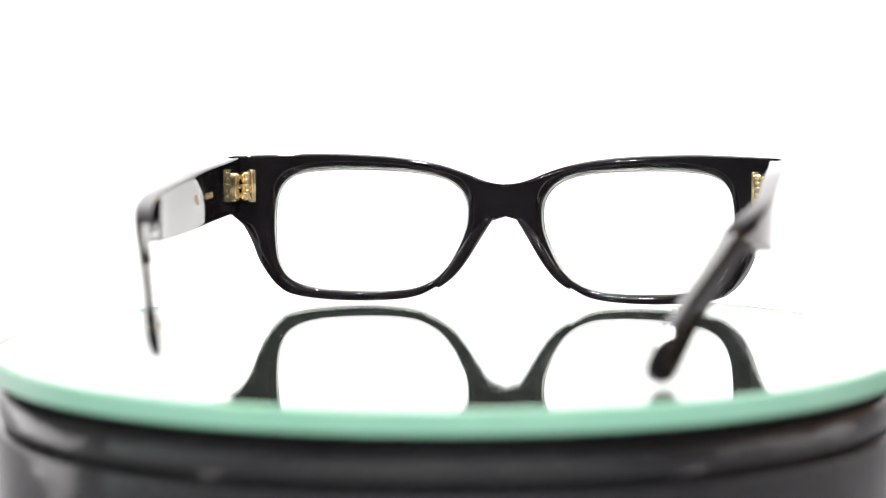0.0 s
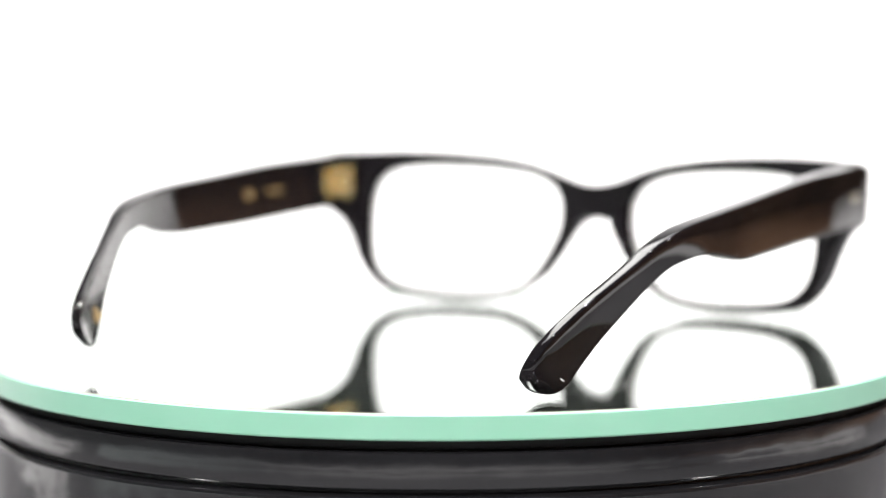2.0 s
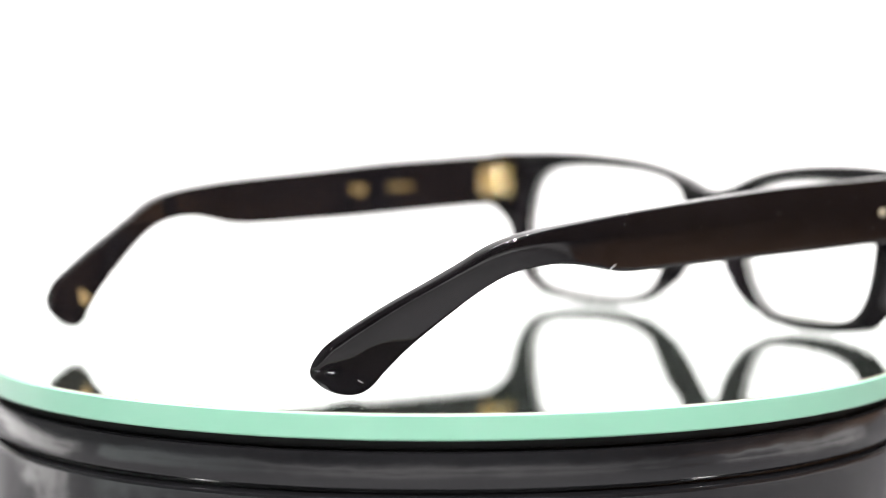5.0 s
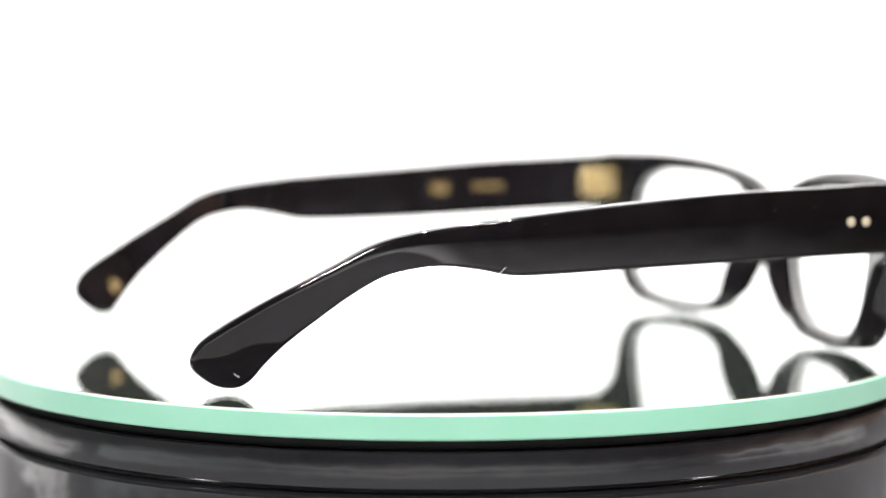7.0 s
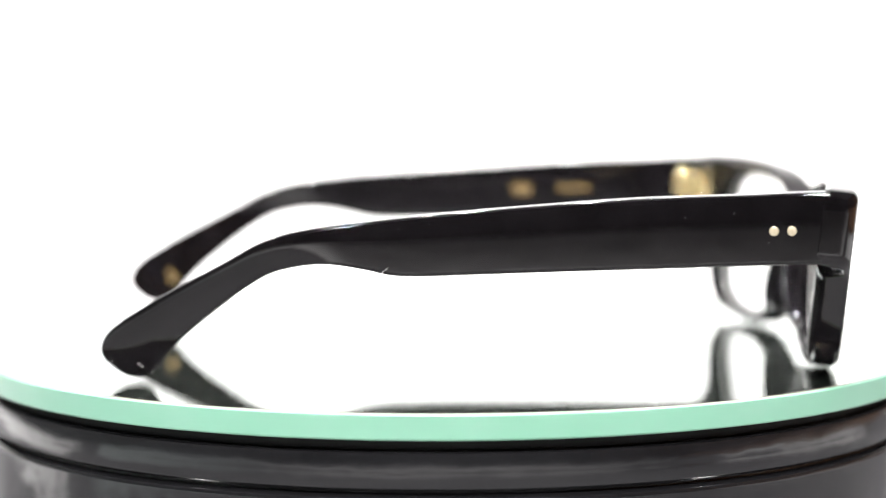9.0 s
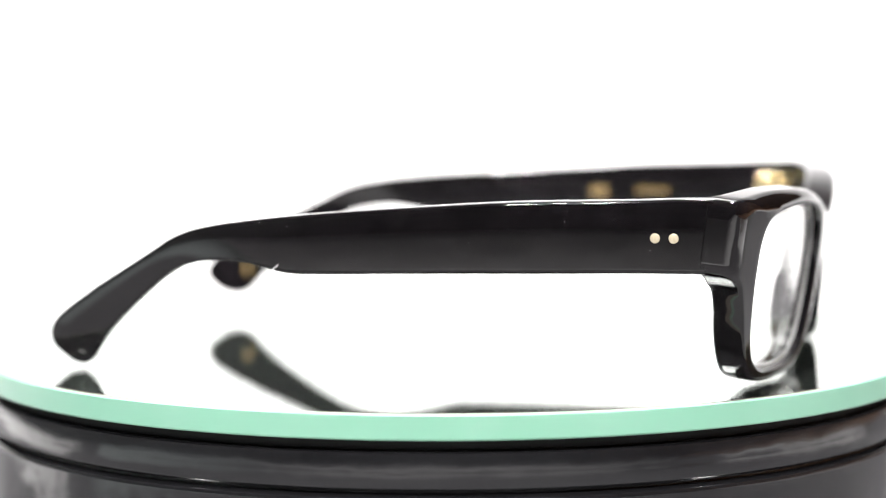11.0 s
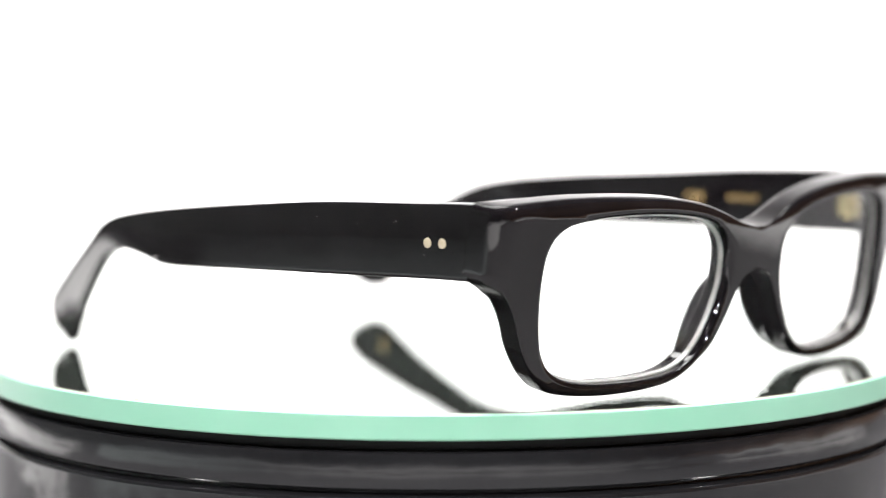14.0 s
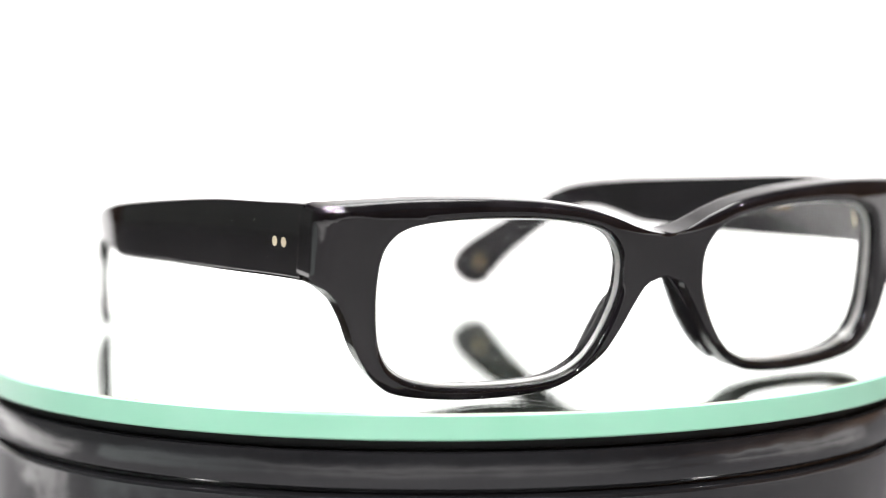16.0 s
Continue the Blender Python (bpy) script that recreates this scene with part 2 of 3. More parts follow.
# ---- turntable ----
def build_turntable():
    base = tagged(new("turntable_base"), "glossy black round plastic turntable base with a groove", "turntable")
    base.location = (0, 0, 0)
    top = TOP * 1000 - 4.9
    ring = [(0, top - 2.3), (96.5, top - 2.3), (97.5, top - 2.4), (97.8, top - 2.55), (97.88, top - 2.85), (97.88, top - 5.9), (97.9, top - 6.3), (98.0, top - 8.4), (97.95, top - 8.8), (97.6, top - 9.2), (95.5, top - 9.4), (0, top - 9.4)]
    # hub blackened to put the shade of the gap into its colour
    part("hub", revolve([(0, top), (95.6, top), (95.6, top - 2.28), (0, top - 2.28)], 128), BACKING, base, "matt black hub, its tone deepened for the shade under the plate", 30)
    part("upper_ring", revolve(ring, 192), PLASTIC, base, "", 30)
    low = [(0, top - 9.45), (96.0, top - 9.45), (96.2, top - 10.1), (98.2, top - 10.3), (98.5, top - 10.5), (98.6, top - 10.8), (98.62, top - 11.3), (98.8, top - 40), (98.8, -4), (97.5, -6.5), (0, -6.5)]
    part("drum", revolve(low, 192), PLASTIC, base, "", 30)
    plate = tagged(new("mirror_plate"), "round mirror plate with a pale green glass edge, turning", "mirror")
    plate.location = (0, 0, TOP)
    part("back_coat", revolve([(0, -4.9), (99.2, -4.9), (99.2, -4.71), (0, -4.71)], 128), BACKING, plate, "dark backing paint")
    part("glass_edge", revolve([(99.72, -4.7), (99.8, -4.7), (100.0, -4.4), (100.0, -0.25), (99.78, 0.0), (99.72, 0.0), (99.72, -4.7)], 256), GREEN, plate, "pale green polished glass edge", 25)
    part("glass_face", revolve([(0, 0), (30, 0), (60, 0), (99.71, 0)], 256), GLASS, plate, "clear glass face", 8).visible_shadow = False
    part("mirror_layer", revolve([(0, -4.66), (99.70, -4.66), (99.70, -0.34), (0, -0.34)], 256), MIRROR, plate, "silvered reflecting layer", 8)
    part("ground_arris", revolve([(98.75, 0.0), (98.8, 0.02), (99.5, 0.02), (99.7, -0.04), (99.7, -0.08), (98.75, -0.08), (98.75, 0.0)], 256), ARRIS, plate, "beige ground arris of the glass", 25)
    return base, plate


turntable, plate = build_turntable()

# ---- the spectacles: x to the wearer's right, y ahead, millimetres ----
BOW, TILT, DEPTH, AHEAD = 250.0, math.tan(radians(6.7)), 6.6, 1.0
LENS_C = (34.0, 19.0)
LENS_LOOP = [(9.5, 21.2), (9.9, 26), (12.9, 29.9), (18, 32.0), (26.7, 33.3), (38, 33.8), (48.3, 33.4), (54.4, 32.0), (57.5, 28.6), (58.5, 23), (58.4, 16), (57.3, 10), (54.1, 5.9), (47.2, 3.6), (35, 2.8), (24.6, 3.3), (19, 5.1), (15.4, 7.9), (12.6, 12), (10.2, 17.4)]
OUTER_TOP = [(0, 29.7), (2.5, 29.9), (6.7, 31.1), (11.6, 33), (18, 34.9), (26.7, 36.3), (37, 37.1), (50, 37.5), (62, 37.2), (67.5, 36.9), (69.6, 36.4)]
OUTER_SIDE = [(70.0, 35.2), (70.0, 31), (70.0, 27), (70.0, 23.6)]
OUTER_LOW = [(69.7, 23.1), (68.2, 22.4), (65.9, 20.2), (63.8, 16.0), (62.0, 11), (59.8, 7.0), (57.6, 4.4), (53.9, 2.2), (45, 0.85), (34, 0.5), (24.5, 1.2), (19, 3.1), (13.8, 6.8), (10.3, 11.0), (7.0, 16.3), (4.6, 19.8), (2.3, 21.3), (0, 21.7)]


def ease(a, b, v):
    u = max(0.0, min(1.0, (v - a) / (b - a)))
    return u * u * (3 - 2 * u)


def bowed(x, z, back):
    """A point of the front, `back` millimetres behind its front face, square to the bow and the tilt; the end pieces run straight back."""
    lean = (x / BOW) * (1 - ease(58, 68, abs(x)))
    n = Vector((lean, 1.0, -TILT)).normalized()
    p = Vector((x, AHEAD - x * x / (2 * BOW) + TILT * (z - 30), z)) - n * back
    return (p - Vector((0, 0, TILT * DEPTH / 2))) * MM


def cast(centre, angle, loop):
    """Where the ray from centre at this angle leaves a closed loop of points."""
    cx, cz = centre
    dx, dz = math.cos(angle), math.sin(angle)
    best = 0.0
    for a, b in zip(loop, loop[1:] + loop[:1]):
        ex, ez = b[0] - a[0], b[1] - a[1]
        det = dx * -ez + ex * dz
        if abs(det) < 1e-12:
            continue
        rx, rz = a[0] - cx, a[1] - cz
        s = (rx * -ez + ex * rz) / det
        u = (dx * rz - dz * rx) / det
        if -1e-6 <= u <= 1 + 1e-6 and s > best:
            best = s
    return (cx + dx * best, cz + dz * best)


def front_mesh():
    inner = [tuple(p) for p in spline(LENS_LOOP, 240, True)]
    outer = [tuple(p) for p in spline(OUTER_TOP, 120)] + [tuple(p) for p in spline(OUTER_SIDE, 12)] + [tuple(p) for p in spline(OUTER_LOW, 140)]
    seam_a = math.atan2(29.7 - LENS_C[1], -LENS_C[0])
    seam_b = math.atan2(21.7 - LENS_C[1], -LENS_C[0])
    angles = sorted({2 * math.pi * i / 220 for i in range(220)} | {seam_a % (2 * math.pi), seam_b % (2 * math.pi)})
    bm = bmesh.new()
    # rows across the rim: (share of the way outwards, way from the face) front to back
    for side in (1, -1):
        rows = []
        for a in angles:
            ix, iz = cast(LENS_C, a, inner)
            ox, oz = cast(LENS_C, a, outer)
            seam = seam_a - 1e-6 <= a <= (seam_b % (2 * math.pi)) + 1e-6
            if seam:
                ox = 0.0
            w = math.hypot(ox - ix, oz - iz)
            # the brow rolls over broadly, the lower rim softly; the sides keep a crisp edge
            wrap = ease(62, 69, ox)
            brow = (ease(25, 35, oz) * (1 - wrap) + ease(28.5, 36.5, oz) * wrap) * (0.35 + 0.65 * ease(3, 22, ox)) * (1 - 0.42 * wrap)
            chin = ease(9, 2, oz)
            corner = ease(64, 69.5, ox) * ease(15, 25, oz) * (1 - brow)
            ch = min(0.9 * w, 0.45 + 4.6 * brow + 1.0 * chin + 1.9 * corner)
            drop = min(2.3, 0.3 + 1.7 * brow + 1.5 * chin + 1.9 * corner)
            near = ease(0, 6, ox)
            ch, drop, eb = ch * near + 0.02, drop * near + 0.01, 0.05 + min(0.45 * w, (0.14 if ox > 66 else 1.1) + 1.2 * ease(23.5, 18, oz)) * near
            ci = min(1.1, 0.36 * w)
            if ch > w - ci:
                ch = w - ci
            roll = [(w - ch * (1 - math.sin(q)), drop * (1 - math.cos(q))) for q in (math.pi / 2 * k / 5 for k in range(6))]
            flat_a = [(ci + (w - ch - ci) * q / 6, 0.0) for q in range(1, 6)]
            cb = min(2.1, 0.45 * w)
            flat_b = [(w - eb + (cb - w + eb) * q / 6, DEPTH) for q in range(1, 6)]
            spots = [(0.0, ci + 0.25), (0.0, ci)] + [(ci * (1 - math.cos(q)), ci * (1 - math.sin(q))) for q in (math.pi / 2 * k / 4 for k in range(1, 5))] + flat_a + roll
            spots += [(w, min(drop + 0.3, DEPTH * 0.4)), (w, DEPTH * 0.45), (w, DEPTH - eb - 0.2)] + [(w - eb * (1 - math.cos(q)), DEPTH - eb * (1 - math.sin(q))) for q in (math.pi / 2 * k / 4 for k in range(5))] + flat_b
            spots += [(cb * (1 - math.cos(q)), DEPTH - cb * (1 - math.sin(q))) for q in (math.pi / 2 * k / 4 for k in range(4, -1, -1))] + [(0.0, DEPTH - cb - 0.25)]
            row = []
            for k, (r, d) in enumerate(spots):
                if seam and 11 <= k <= 24:
                    r, d = (w, 0.0) if k <= 16 else (w, DEPTH)
                s = r / w
                x, z = ix + (ox - ix) * s, iz + (oz - iz) * s
                row.append(bm.verts.new(bowed(side * x, z, d)))
            rows.append((row, seam))
        n = len(rows)
        for i in range(n):
            (ra, sa), (rb, sb) = rows[i], rows[(i + 1) % n]
            m = len(ra)
            for k in range(m):
                q = (ra[k], ra[(k + 1) % m], rb[(k + 1) % m], rb[k])
                if sa and sb and 11 <= k <= 23:
                    continue
                try:
                    bm.faces.new(q)
                except ValueError:
                    pass
    bmesh.ops.remove_doubles(bm, verts=bm.verts, dist=2e-5)
    return bm


def lens_mesh(side):
    loop = [cast(LENS_C, 2 * math.pi * i / 96, [tuple(p) for p in spline(LENS_LOOP, 160, True)]) for i in range(96)]
    bm = bmesh.new()
    layers = []
    for back, rev in ((2.0, 0), (3.6, 1)):
        rings = [[bm.verts.new(bowed(side * (LENS_C[0]), LENS_C[1], back))]]
        for s in (0.2, 0.4, 0.6, 0.8, 0.92, 1.012):
            rings.append([bm.verts.new(bowed(side * (LENS_C[0] + (x - LENS_C[0]) * s), LENS_C[1] + (z - LENS_C[1]) * s, back)) for x, z in loop])
        for i in range(96):
            j = (i + 1) % 96
            bm.faces.new((rings[0][0], rings[1][i], rings[1][j]))
            for a, b in zip(rings[1:], rings[2:]):
                bm.faces.new((a[i], b[i], b[j], a[j]))
        layers.append(rings[-1])
    for i in range(96):
        j = (i + 1) % 96
        bm.faces.new((layers[0][i], layers[0][j], layers[1][j], layers[1][i]))
    return bm


def lens_edge_mesh(side):
    """The ground edge of a lens, showing as a narrow ring inside the rim."""
    loop = [cast(LENS_C, 2 * math.pi * i / 120, [tuple(p) for p in spline(LENS_LOOP, 160, True)]) for i in range(120)]
    section = ((-0.3, 1.85), (0.2, 1.95), (0.44, 2.35), (0.5, 2.8), (0.44, 3.25), (0.2, 3.65), (-0.3, 3.75))
    bm = bmesh.new()
    rows = []
    for x, z in loop:
        dx, dz = x - LENS_C[0], z - LENS_C[1]
        reach = math.hypot(dx, dz)
        rows.append([bm.verts.new(bowed(side * (LENS_C[0] + dx * (1 - d / reach)), LENS_C[1] + dz * (1 - d / reach), back)) for d, back in section])
    for a, b in zip(rows, rows[1:] + rows[:1]):
        for k in range(len(section)):
            m = (k + 1) % len(section)
            bm.faces.new((a[k], a[m], b[m], b[k]))
    return bm


def pad_mesh(side):
    """Nose pad: a smooth fin grown from the back of the nasal rim."""
    path = [(4.2, 22.3), (6.6, 19.4), (9.0, 16.0), (11.6, 11.9), (14.6, 7.9), (18.0, 4.9)]
    bm = bmesh.new()
    rows = []
    pts = spline(path, 22)
    for i, p in enumerate(pts):
        u = i / 21
        swell = math.sin(math.pi * min(1, max(0, u))) ** 0.7
        nrm = Vector((-(pts[min(21, i + 1)] - pts[max(0, i - 1)]).y, (pts[min(21, i + 1)] - pts[max(0, i - 1)]).x)).normalized()
        if nrm.x < 0:
            nrm = -nrm
        row = []
        for k in range(20):
            a = 2 * math.pi * k / 20
            off = math.cos(a) * (0.5 + 0.9 * swell) - 1.15
            back = 5.2 + (math.sin(a) + 0.25) * (0.5 + 2.7 * swell)
            q = Vector(p) + nrm * (off + 0.12 * (back - 5.2))
            row.append(bm.verts.new(bowed(side * q.x, q.y, back)))
        rows.append(row)
    for a, b in zip(rows, rows[1:]):
        for k in range(20):
            bm.faces.new((a[k], a[(k + 1) % 20], b[(k + 1) % 20], b[k]))
    bm.faces.new(rows[0])
    bm.faces.new(rows[-1][::-1])
    return bm


TEMPLE_PAIRS = [(-13.5, 36.85, -15.1, 23.1), (-20, 36.75, -20, 23.1), (-29, 36.4, -29, 23.0), (-50, 35.8, -50, 22.5), (-71, 34.4, -71, 22.0), (-88, 33.0, -88, 21.5), (-97, 32.1, -95, 21.6), (-104, 31.2, -100, 22.6), (-110, 30.3, -105, 23.4), (-115.5, 29.1, -109, 23.6), (-120.5, 27.2, -113.5, 23.0), (-125.5, 24.3, -118, 21.7), (-131, 21.2, -123, 18.7), (-137, 17.9, -129, 14.0), (-142, 14.9, -134.5, 9.3), (-146.5, 12.0, -138.5, 5.0), (-149.5, 9.6, -141, 1.8), (-151, 7.3, -143.5, 0.5), (-151.3, 5.4, -146.5, 0.8), (-150.6, 3.7, -148.8, 2.1)]


def temple_x(y, side):
    """The middle of the temple's thickness: straight from the hinge, then bent in towards the tip."""
    mild, full = (0.17, 0.27) if side > 0 else (0.13, 0.21)
    return 67.9 - mild * 3.5 * math.log(1 + math.exp((-95 - y) / 3.5)) - full * 5 * math.log(1 + math.exp((-114 - y) / 5)) - 0.025 * max(0.0, -40 - y)


def temple_z(y, z, side):
    """The wearer's left temple stands a little higher at its tip."""
    return z + (3.4 * max(0.0, min(1.2, (-60 - y) / 85)) ** 1.5 if side < 0 else 0.0)


def temple_mesh(side):
    tops = spline([(a, b, 0) for a, b, c, d in TEMPLE_PAIRS], 110)
    lows = spline([(c, d, 0) for a, b, c, d in TEMPLE_PAIRS], 110)
    bm = bmesh.new()
    rows = []
    for i, (t, l) in enumerate(zip(tops, lows)):
        u = i / 109
        half = 2.05 - 0.65 * ease(0.4, 0.7, u)
        if u > 0.975:
            half *= math.sqrt(max(0.12, 1 - ((u - 0.975) / 0.0258) ** 2))
        h = (t - l).length
        r = min(0.55 + 0.1 * ease(0.78, 0.95, u), h * 0.4, half * 0.8)
        s_r = r / h
        row = []
        ring = []
        for sx, s0 in ((1, 1), (1, 0), (-1, 0), (-1, 1)):
            for k in range(5):
                a = math.pi / 2 * k / 4
                if (sx, s0) == (1, 1):
                    ox, os = math.sin(a), math.cos(a)
                elif (sx, s0) == (1, 0):
                    ox, os = math.cos(a), -math.sin(a)
                elif (sx, s0) == (-1, 0):
                    ox, os = -math.sin(a), -math.cos(a)
                else:
                    ox, os = -math.cos(a), math.sin(a)
                ring.append((sx * (half - r) + ox * r, (1 - s_r if s0 else s_r) + os * s_r))
            if (sx, s0) in ((1, 1), (-1, 0)):
                rows_up = (1 - s_r * 1.5, 1 - s_r * 2.2, 0.62, 0.5, 0.38, s_r * 2.2, s_r * 1.5)
                for q in rows_up if sx > 0 else rows_up[::-1]:
                    ring.append((sx * half, q))
        for x, s in ring:
            p = l + (t - l) * s
            if x > 0:
                x -= 0.22 * ease(0.84, 1.0, s)
                x -= 0.9 * ease(0.70, 0.93, u) * ease(0.62, 0.0, s)
            x += (0.2 if side > 0 else 0.1) * s * h * ease(0.36, 0.82, u)
            if side < 0:
                p = Vector((p.x - 1.3 * ease(-60, -140, p.x), p.y, 0))
            row.append(bm.verts.new(Vector((side * (temple_x(p.x, side) + x), p.x, temple_z(p.x, p.y, side))) * MM))
        rows.append(row)
    m = len(rows[0])
    for a, b in zip(rows, rows[1:]):
        for k in range(m):
            bm.faces.new((a[k], a[(k + 1) % m], b[(k + 1) % m], b[k]))
    bm.faces.new(rows[0])
    bm.faces.new(rows[-1][::-1])
    return bm


def rounded_plate(bm, x0, x1, y0, y1, z0, z1, radius, steps=6):
    """A flat plate square to x, with rounded corners and a softened edge."""
    xs = sorted((x0, x1))
    lip = 0.18 * min(radius, xs[1] - xs[0])
    rings = []
    for x, inset in ((xs[0], lip), (xs[0] + lip, 0), (xs[1] - lip, 0), (xs[1], lip)):
        ring = []
        for cy, cz, start in ((y1 - radius, z1 - radius, 0), (y0 + radius, z1 - radius, 90), (y0 + radius, z0 + radius, 180), (y1 - radius, z0 + radius, 270)):
            for k in range(steps + 1):
                a = radians(start + 90 * k / steps)
                ring.append(bm.verts.new(Vector((x, cy + math.cos(a) * (radius - inset), cz + math.sin(a) * (radius - inset))) * MM))
        rings.append(ring)
    n = len(rings[0])
    for a, b in zip(rings, rings[1:]):
        for k in range(n):
            bm.faces.new((a[k], a[(k + 1) % n], b[(k + 1) % n], b[k]))
    bm.faces.new(rings[0])
    bm.faces.new(rings[-1])


def disc_mesh(r, depth, steps=24):
    bm = revolve([(0, depth), (r * 0.8, depth), (r, depth * 0.5), (r, 0), (0, 0)], steps)
    return bm


def fleck(bm, at, size, rng):
    made = bmesh.ops.create_icosphere(bm, subdivisions=1, radius=1.0)["verts"]
    k = [size * rng.uniform(0.6, 1.6) * MM for _ in range(3)]
    for v in made:
        v.co = Vector((v.co.x * k[0], v.co.y * k[1], v.co.z * k[2])) + at


def strand(bm, points, radius):
    pts = spline(points, 10)
    rings = []
    for p in pts:
        rings.append([bm.verts.new((p + Vector((0, math.cos(a), math.sin(a))) * radius + Vector((math.sin(a), 0, 0)) * radius * 0.5) * MM) for a in (2 * math.pi * k / 6 for k in range(6))])
    for a, b in zip(rings, rings[1:]):
        for k in range(6):
            bm.faces.new((a[k], a[(k + 1) % 6], b[(k + 1) % 6], b[k]))


def build_spectacles():
    root = tagged(new("eyeglasses"), "glossy black acetate eyeglasses with clear lenses, resting on a mirror plate", "eyeglasses")
    front = part("frame_front", front_mesh(), ACETATE, root, "", 62)
    for side in (1, -1):
        ln = part("lens", lens_mesh(side), LENS, root, "clear lens")
        ln.visible_shadow = False
        part("ground_edge", lens_edge_mesh(side), GROUND, ln, "pale ground lens edge", 35)
        part("nose_pad", pad_mesh(side), ACETATE, front, "", 60)
        temple = part("temple", temple_mesh(side), ACETATE, root, "", 50)
        # hinge on the inner side: a plate on the temple, a plate on the front, five knuckles between
        xi = temple_x(-20, side) - 2.05
        bm = bmesh.new()
        rounded_plate(bm, side * (xi - 0.8), side * (xi + 0.2), -22.0, -17.4, 26.2, 33.4, 1.6)
        for z in (27.6, 29.9, 32.2):
            xs = sorted((side * (xi - 1.5) * MM, side * (xi - 0.5) * MM))
            box(bm, xs[0], xs[1], -21.0 * MM, -17.4 * MM, (z - 0.55) * MM, (z + 0.55) * MM, 0.3 * MM)
        part("hinge_plate", bm, GOLD, temple, "gold-coloured hinge plate")
        bm = bmesh.new()
        xs = sorted((side * 61.6 * MM, side * 63.8 * MM))
        box(bm, xs[0], xs[1], -15.0 * MM, -13.4 * MM, 25.6 * MM, 34.0 * MM, 0.6 * MM)
        xs = sorted((side * 62.0 * MM, side * 62.8 * MM))
        box(bm, xs[0], xs[1], -15.6 * MM, -14.6 * MM, 26.4 * MM, 33.2 * MM, 0.35 * MM)
        part("hinge_plate", bm, GOLD, front, "gold-coloured hinge plate")
        for k in range(5):
            bm = revolve([(0, 0), (1.2, 0), (1.35, 0.18), (1.35, 1.12), (1.2, 1.3), (0, 1.3)], 20)
            kn = part("hinge_knuckle", bm, GOLD, temple if k % 2 else front, "gold-coloured hinge knuckle")
            kn.location = Vector((side * 63.7, -16.6, 26.4 + 1.42 * k)) * MM
        if side > 0:
            rng = random.Random(5)
            bm = bmesh.new()
            for _ in range(120):
                a, q = rng.random() * 2 * math.pi, math.sqrt(rng.random()) * 0.92
                x, z = cast(LENS_C, a, [tuple(v) for v in LENS_LOOP])
                fleck(bm, bowed(LENS_C[0] + (x - LENS_C[0]) * q, LENS_C[1] + (z - LENS_C[1]) * q, 1.93), rng.uniform(0.035, 0.10), rng)
            dust = part("dust", bm, DUST, ln, "pale dust flecks")
            dust["kind"] = "stuff"
            bm = bmesh.new()
            for _ in range(14):
                y, z = rng.uniform(-110, -16), rng.uniform(24.5, 34)
                fleck(bm, Vector((temple_x(y, side) + 2.05, y, min(z, 33 - max(0, -60 - y) * 0.03))) * MM, rng.uniform(0.02, 0.05), rng)
            for _ in range(10):
                x = rng.uniform(20, 55)
                fleck(bm, bowed(x, rng.uniform(1.2, 2.4) + 0.006 * (x - 36) ** 2, 0.15), rng.uniform(0.04, 0.08), rng)
            dust = part("dust", bm, DUST, temple, "pale dust flecks")
            dust["kind"] = "stuff"
            bm = bmesh.new()
            strand(bm, [(temple_x(-97, side) + 2.08, -97.8, 21.9), (temple_x(-97, side) + 2.12, -96.8, 22.7), (temple_x(-97, side) + 2.2, -95.2, 23.9)], 0.045)
            part("lint", bm, DUST, temple, "fine pale lint")
            bm = bmesh.new()
            strand(bm, [(temple_x(-144.6, side) + 1.72, -144.6, 4.2), (temple_x(-143.6, side) + 1.62, -143.6, 3.2), (temple_x(-143, side) + 1.58, -143.0, 2.9)], 0.04)
            part("lint", bm, DUST, temple, "fine pale lint")
            for y in (-24.1, -20.7):
                rv = part("rivet", disc_mesh(0.92, 0.14), RIVET, temple, "round pale gold rivet head")
                rv.matrix_basis = Matrix.Translation(Vector((temple_x(y, side) + 2.02, y, 29.6)) * MM) @ pose(0, 0, 0, 0, 90, 0)
        else:
            # stamped marks on the inner face, as plain bars
            for y, z, w, h in ((-57.6, 29.2, 0.7, 2.4), (-58.9, 29.2, 0.8, 2.2), (-60.2, 29.2, 0.7, 2.4), (-61.3, 29.6, 0.5, 1.4), (-43.2, 29.4, 0.8, 1.3), (-44.6, 29.4, 0.8, 1.3), (-46.4, 29.4, 1.1, 1.2), (-48.3, 29.4, 0.8, 1.3), (-49.7, 29.4, 0.8, 1.3)):
                bm = bmesh.new()
                x = -temple_x(y, side) + 2.05
                box(bm, (x - 0.1) * MM, (x + 0.03) * MM, (y - w / 2) * MM, (y + w / 2) * MM, (temple_z(y, z, side) - h / 2) * MM, (temple_z(y, z, side) + h / 2) * MM)
                part("stamped_mark", bm, FOIL, temple, "gold foil mark")
            y, z = -143.6, 7.2
            slope = math.degrees(math.atan2(temple_x(y + 2, side) - temple_x(y - 2, side), 4))
            bm = bmesh.new()
            for o in (-1.5, -0.5, 0.5, 1.5):
                box(bm, -0.08 * MM, 0.05 * MM, (o - 0.32) * MM, (o + 0.32) * MM, -1.2 * MM, 1.2 * MM)
            mk = part("stamped_mark", bm, FOIL, temple, "gold foil mark")
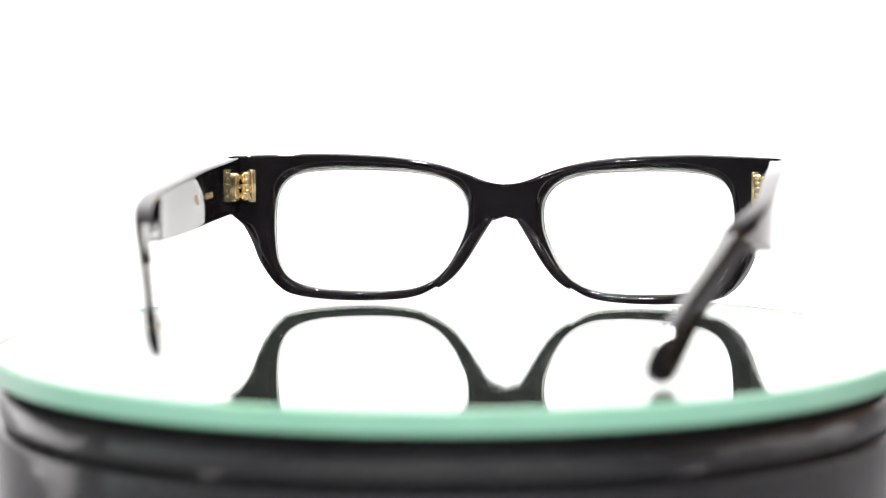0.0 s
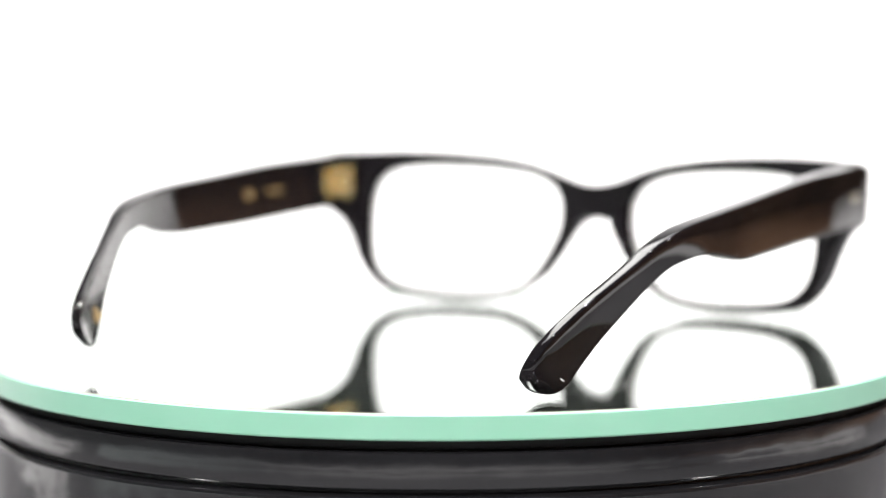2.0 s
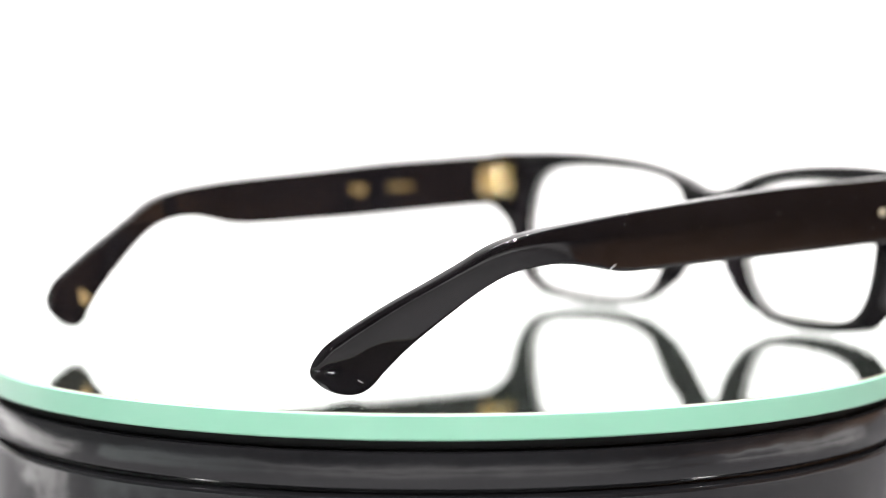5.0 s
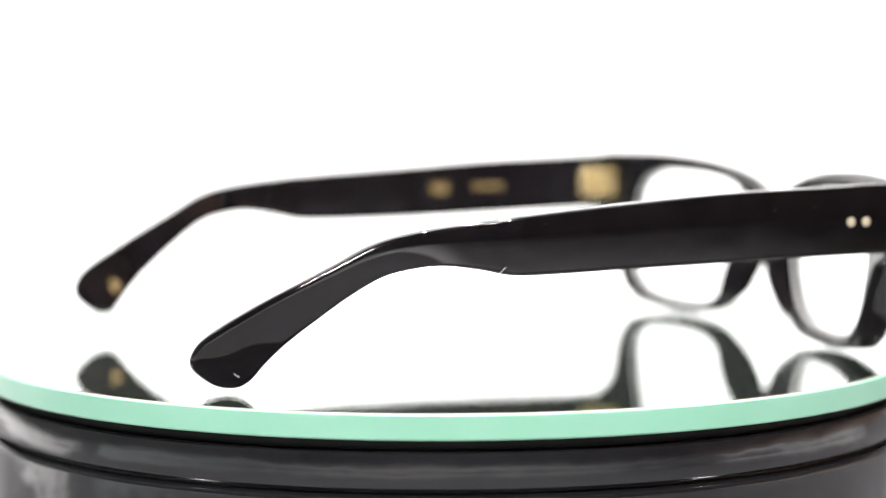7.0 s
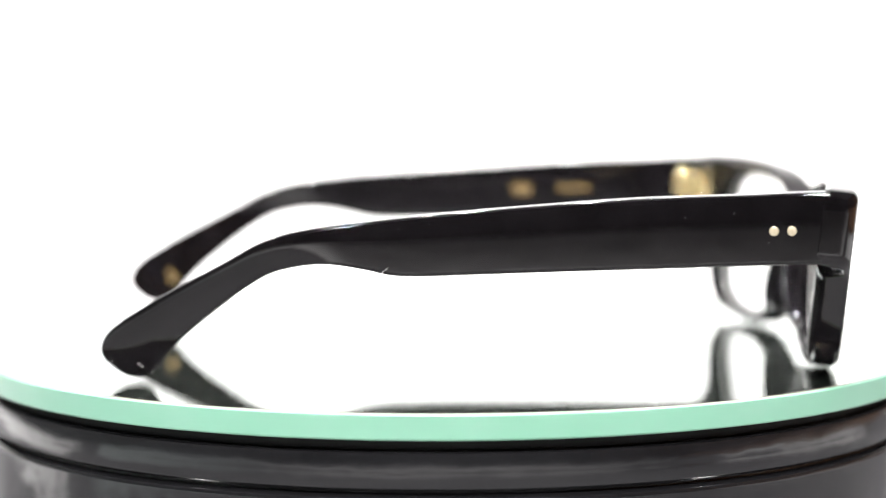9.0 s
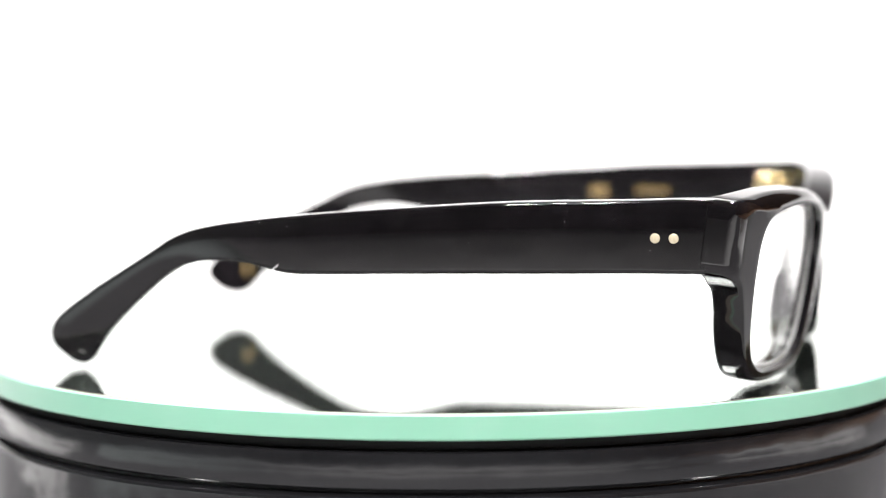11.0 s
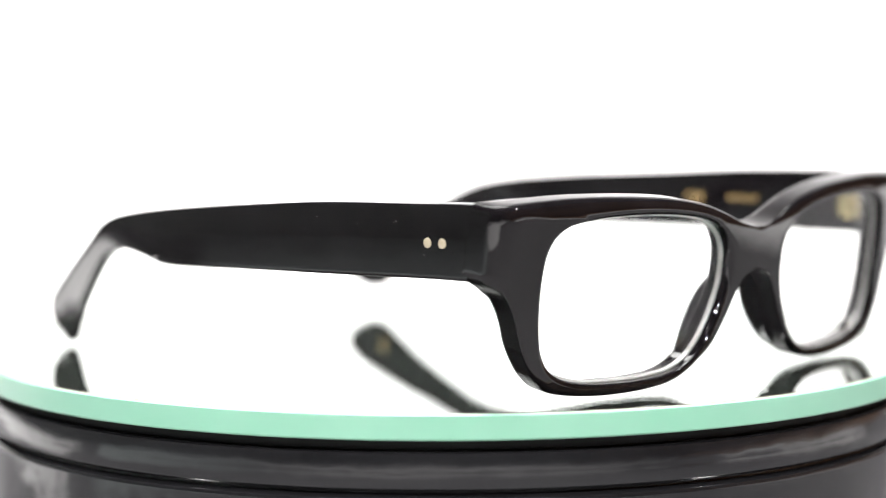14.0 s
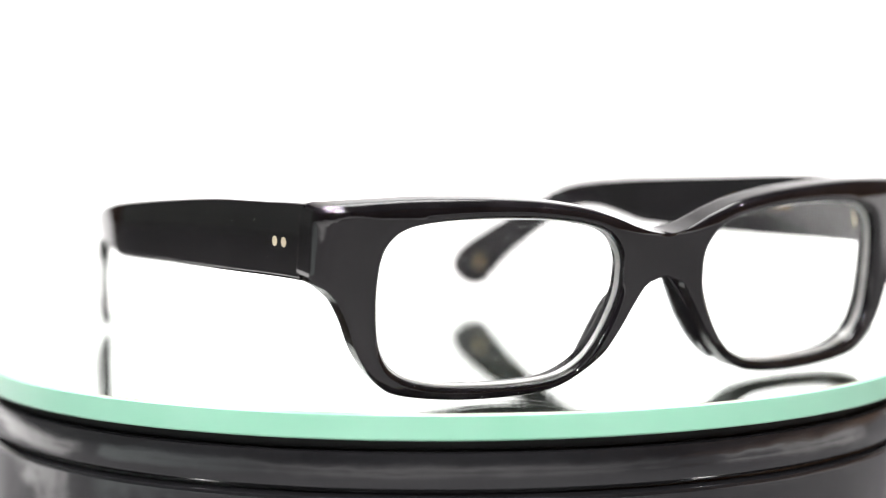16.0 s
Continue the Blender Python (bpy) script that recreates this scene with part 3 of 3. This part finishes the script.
            mk.matrix_basis = Matrix.Translation(Vector((-temple_x(y, side) + 1.02, y, temple_z(y, z, side))) * MM) @ pose(0, 0, 0, 0, 0, -slope) @ pose(0, 0, 0, -38, 0, 0)
    return root


glasses = build_spectacles()


# ---- what moves: the plate turns, and the spectacles ride on it ----
def turn(t):
    return -0.4134 - 8.68557 * t - 0.003112 * (t - 8) ** 2


GLASSES_ON_PLATE = pose(14.19 * MM, 79.59 * MM, TOP, 0, 0, -8.0)


def motions():
    times = [i * 0.25 for i in range(65)]
    walk(plate, [(t, pose(0, 0, TOP, 0, 0, turn(t))) for t in times])
    far, near = pose(0.0, 0.067, TOP + 0.02), pose(0.0, -0.082, TOP + 0.02)
    walk(focus, [(0.0, far), (1.5, far), (1.72, near), (16.0, near)])
    walk(glasses, [(t, pose(0, 0, 0, 0, 0, turn(t)) @ GLASSES_ON_PLATE) for t in times])


motions()
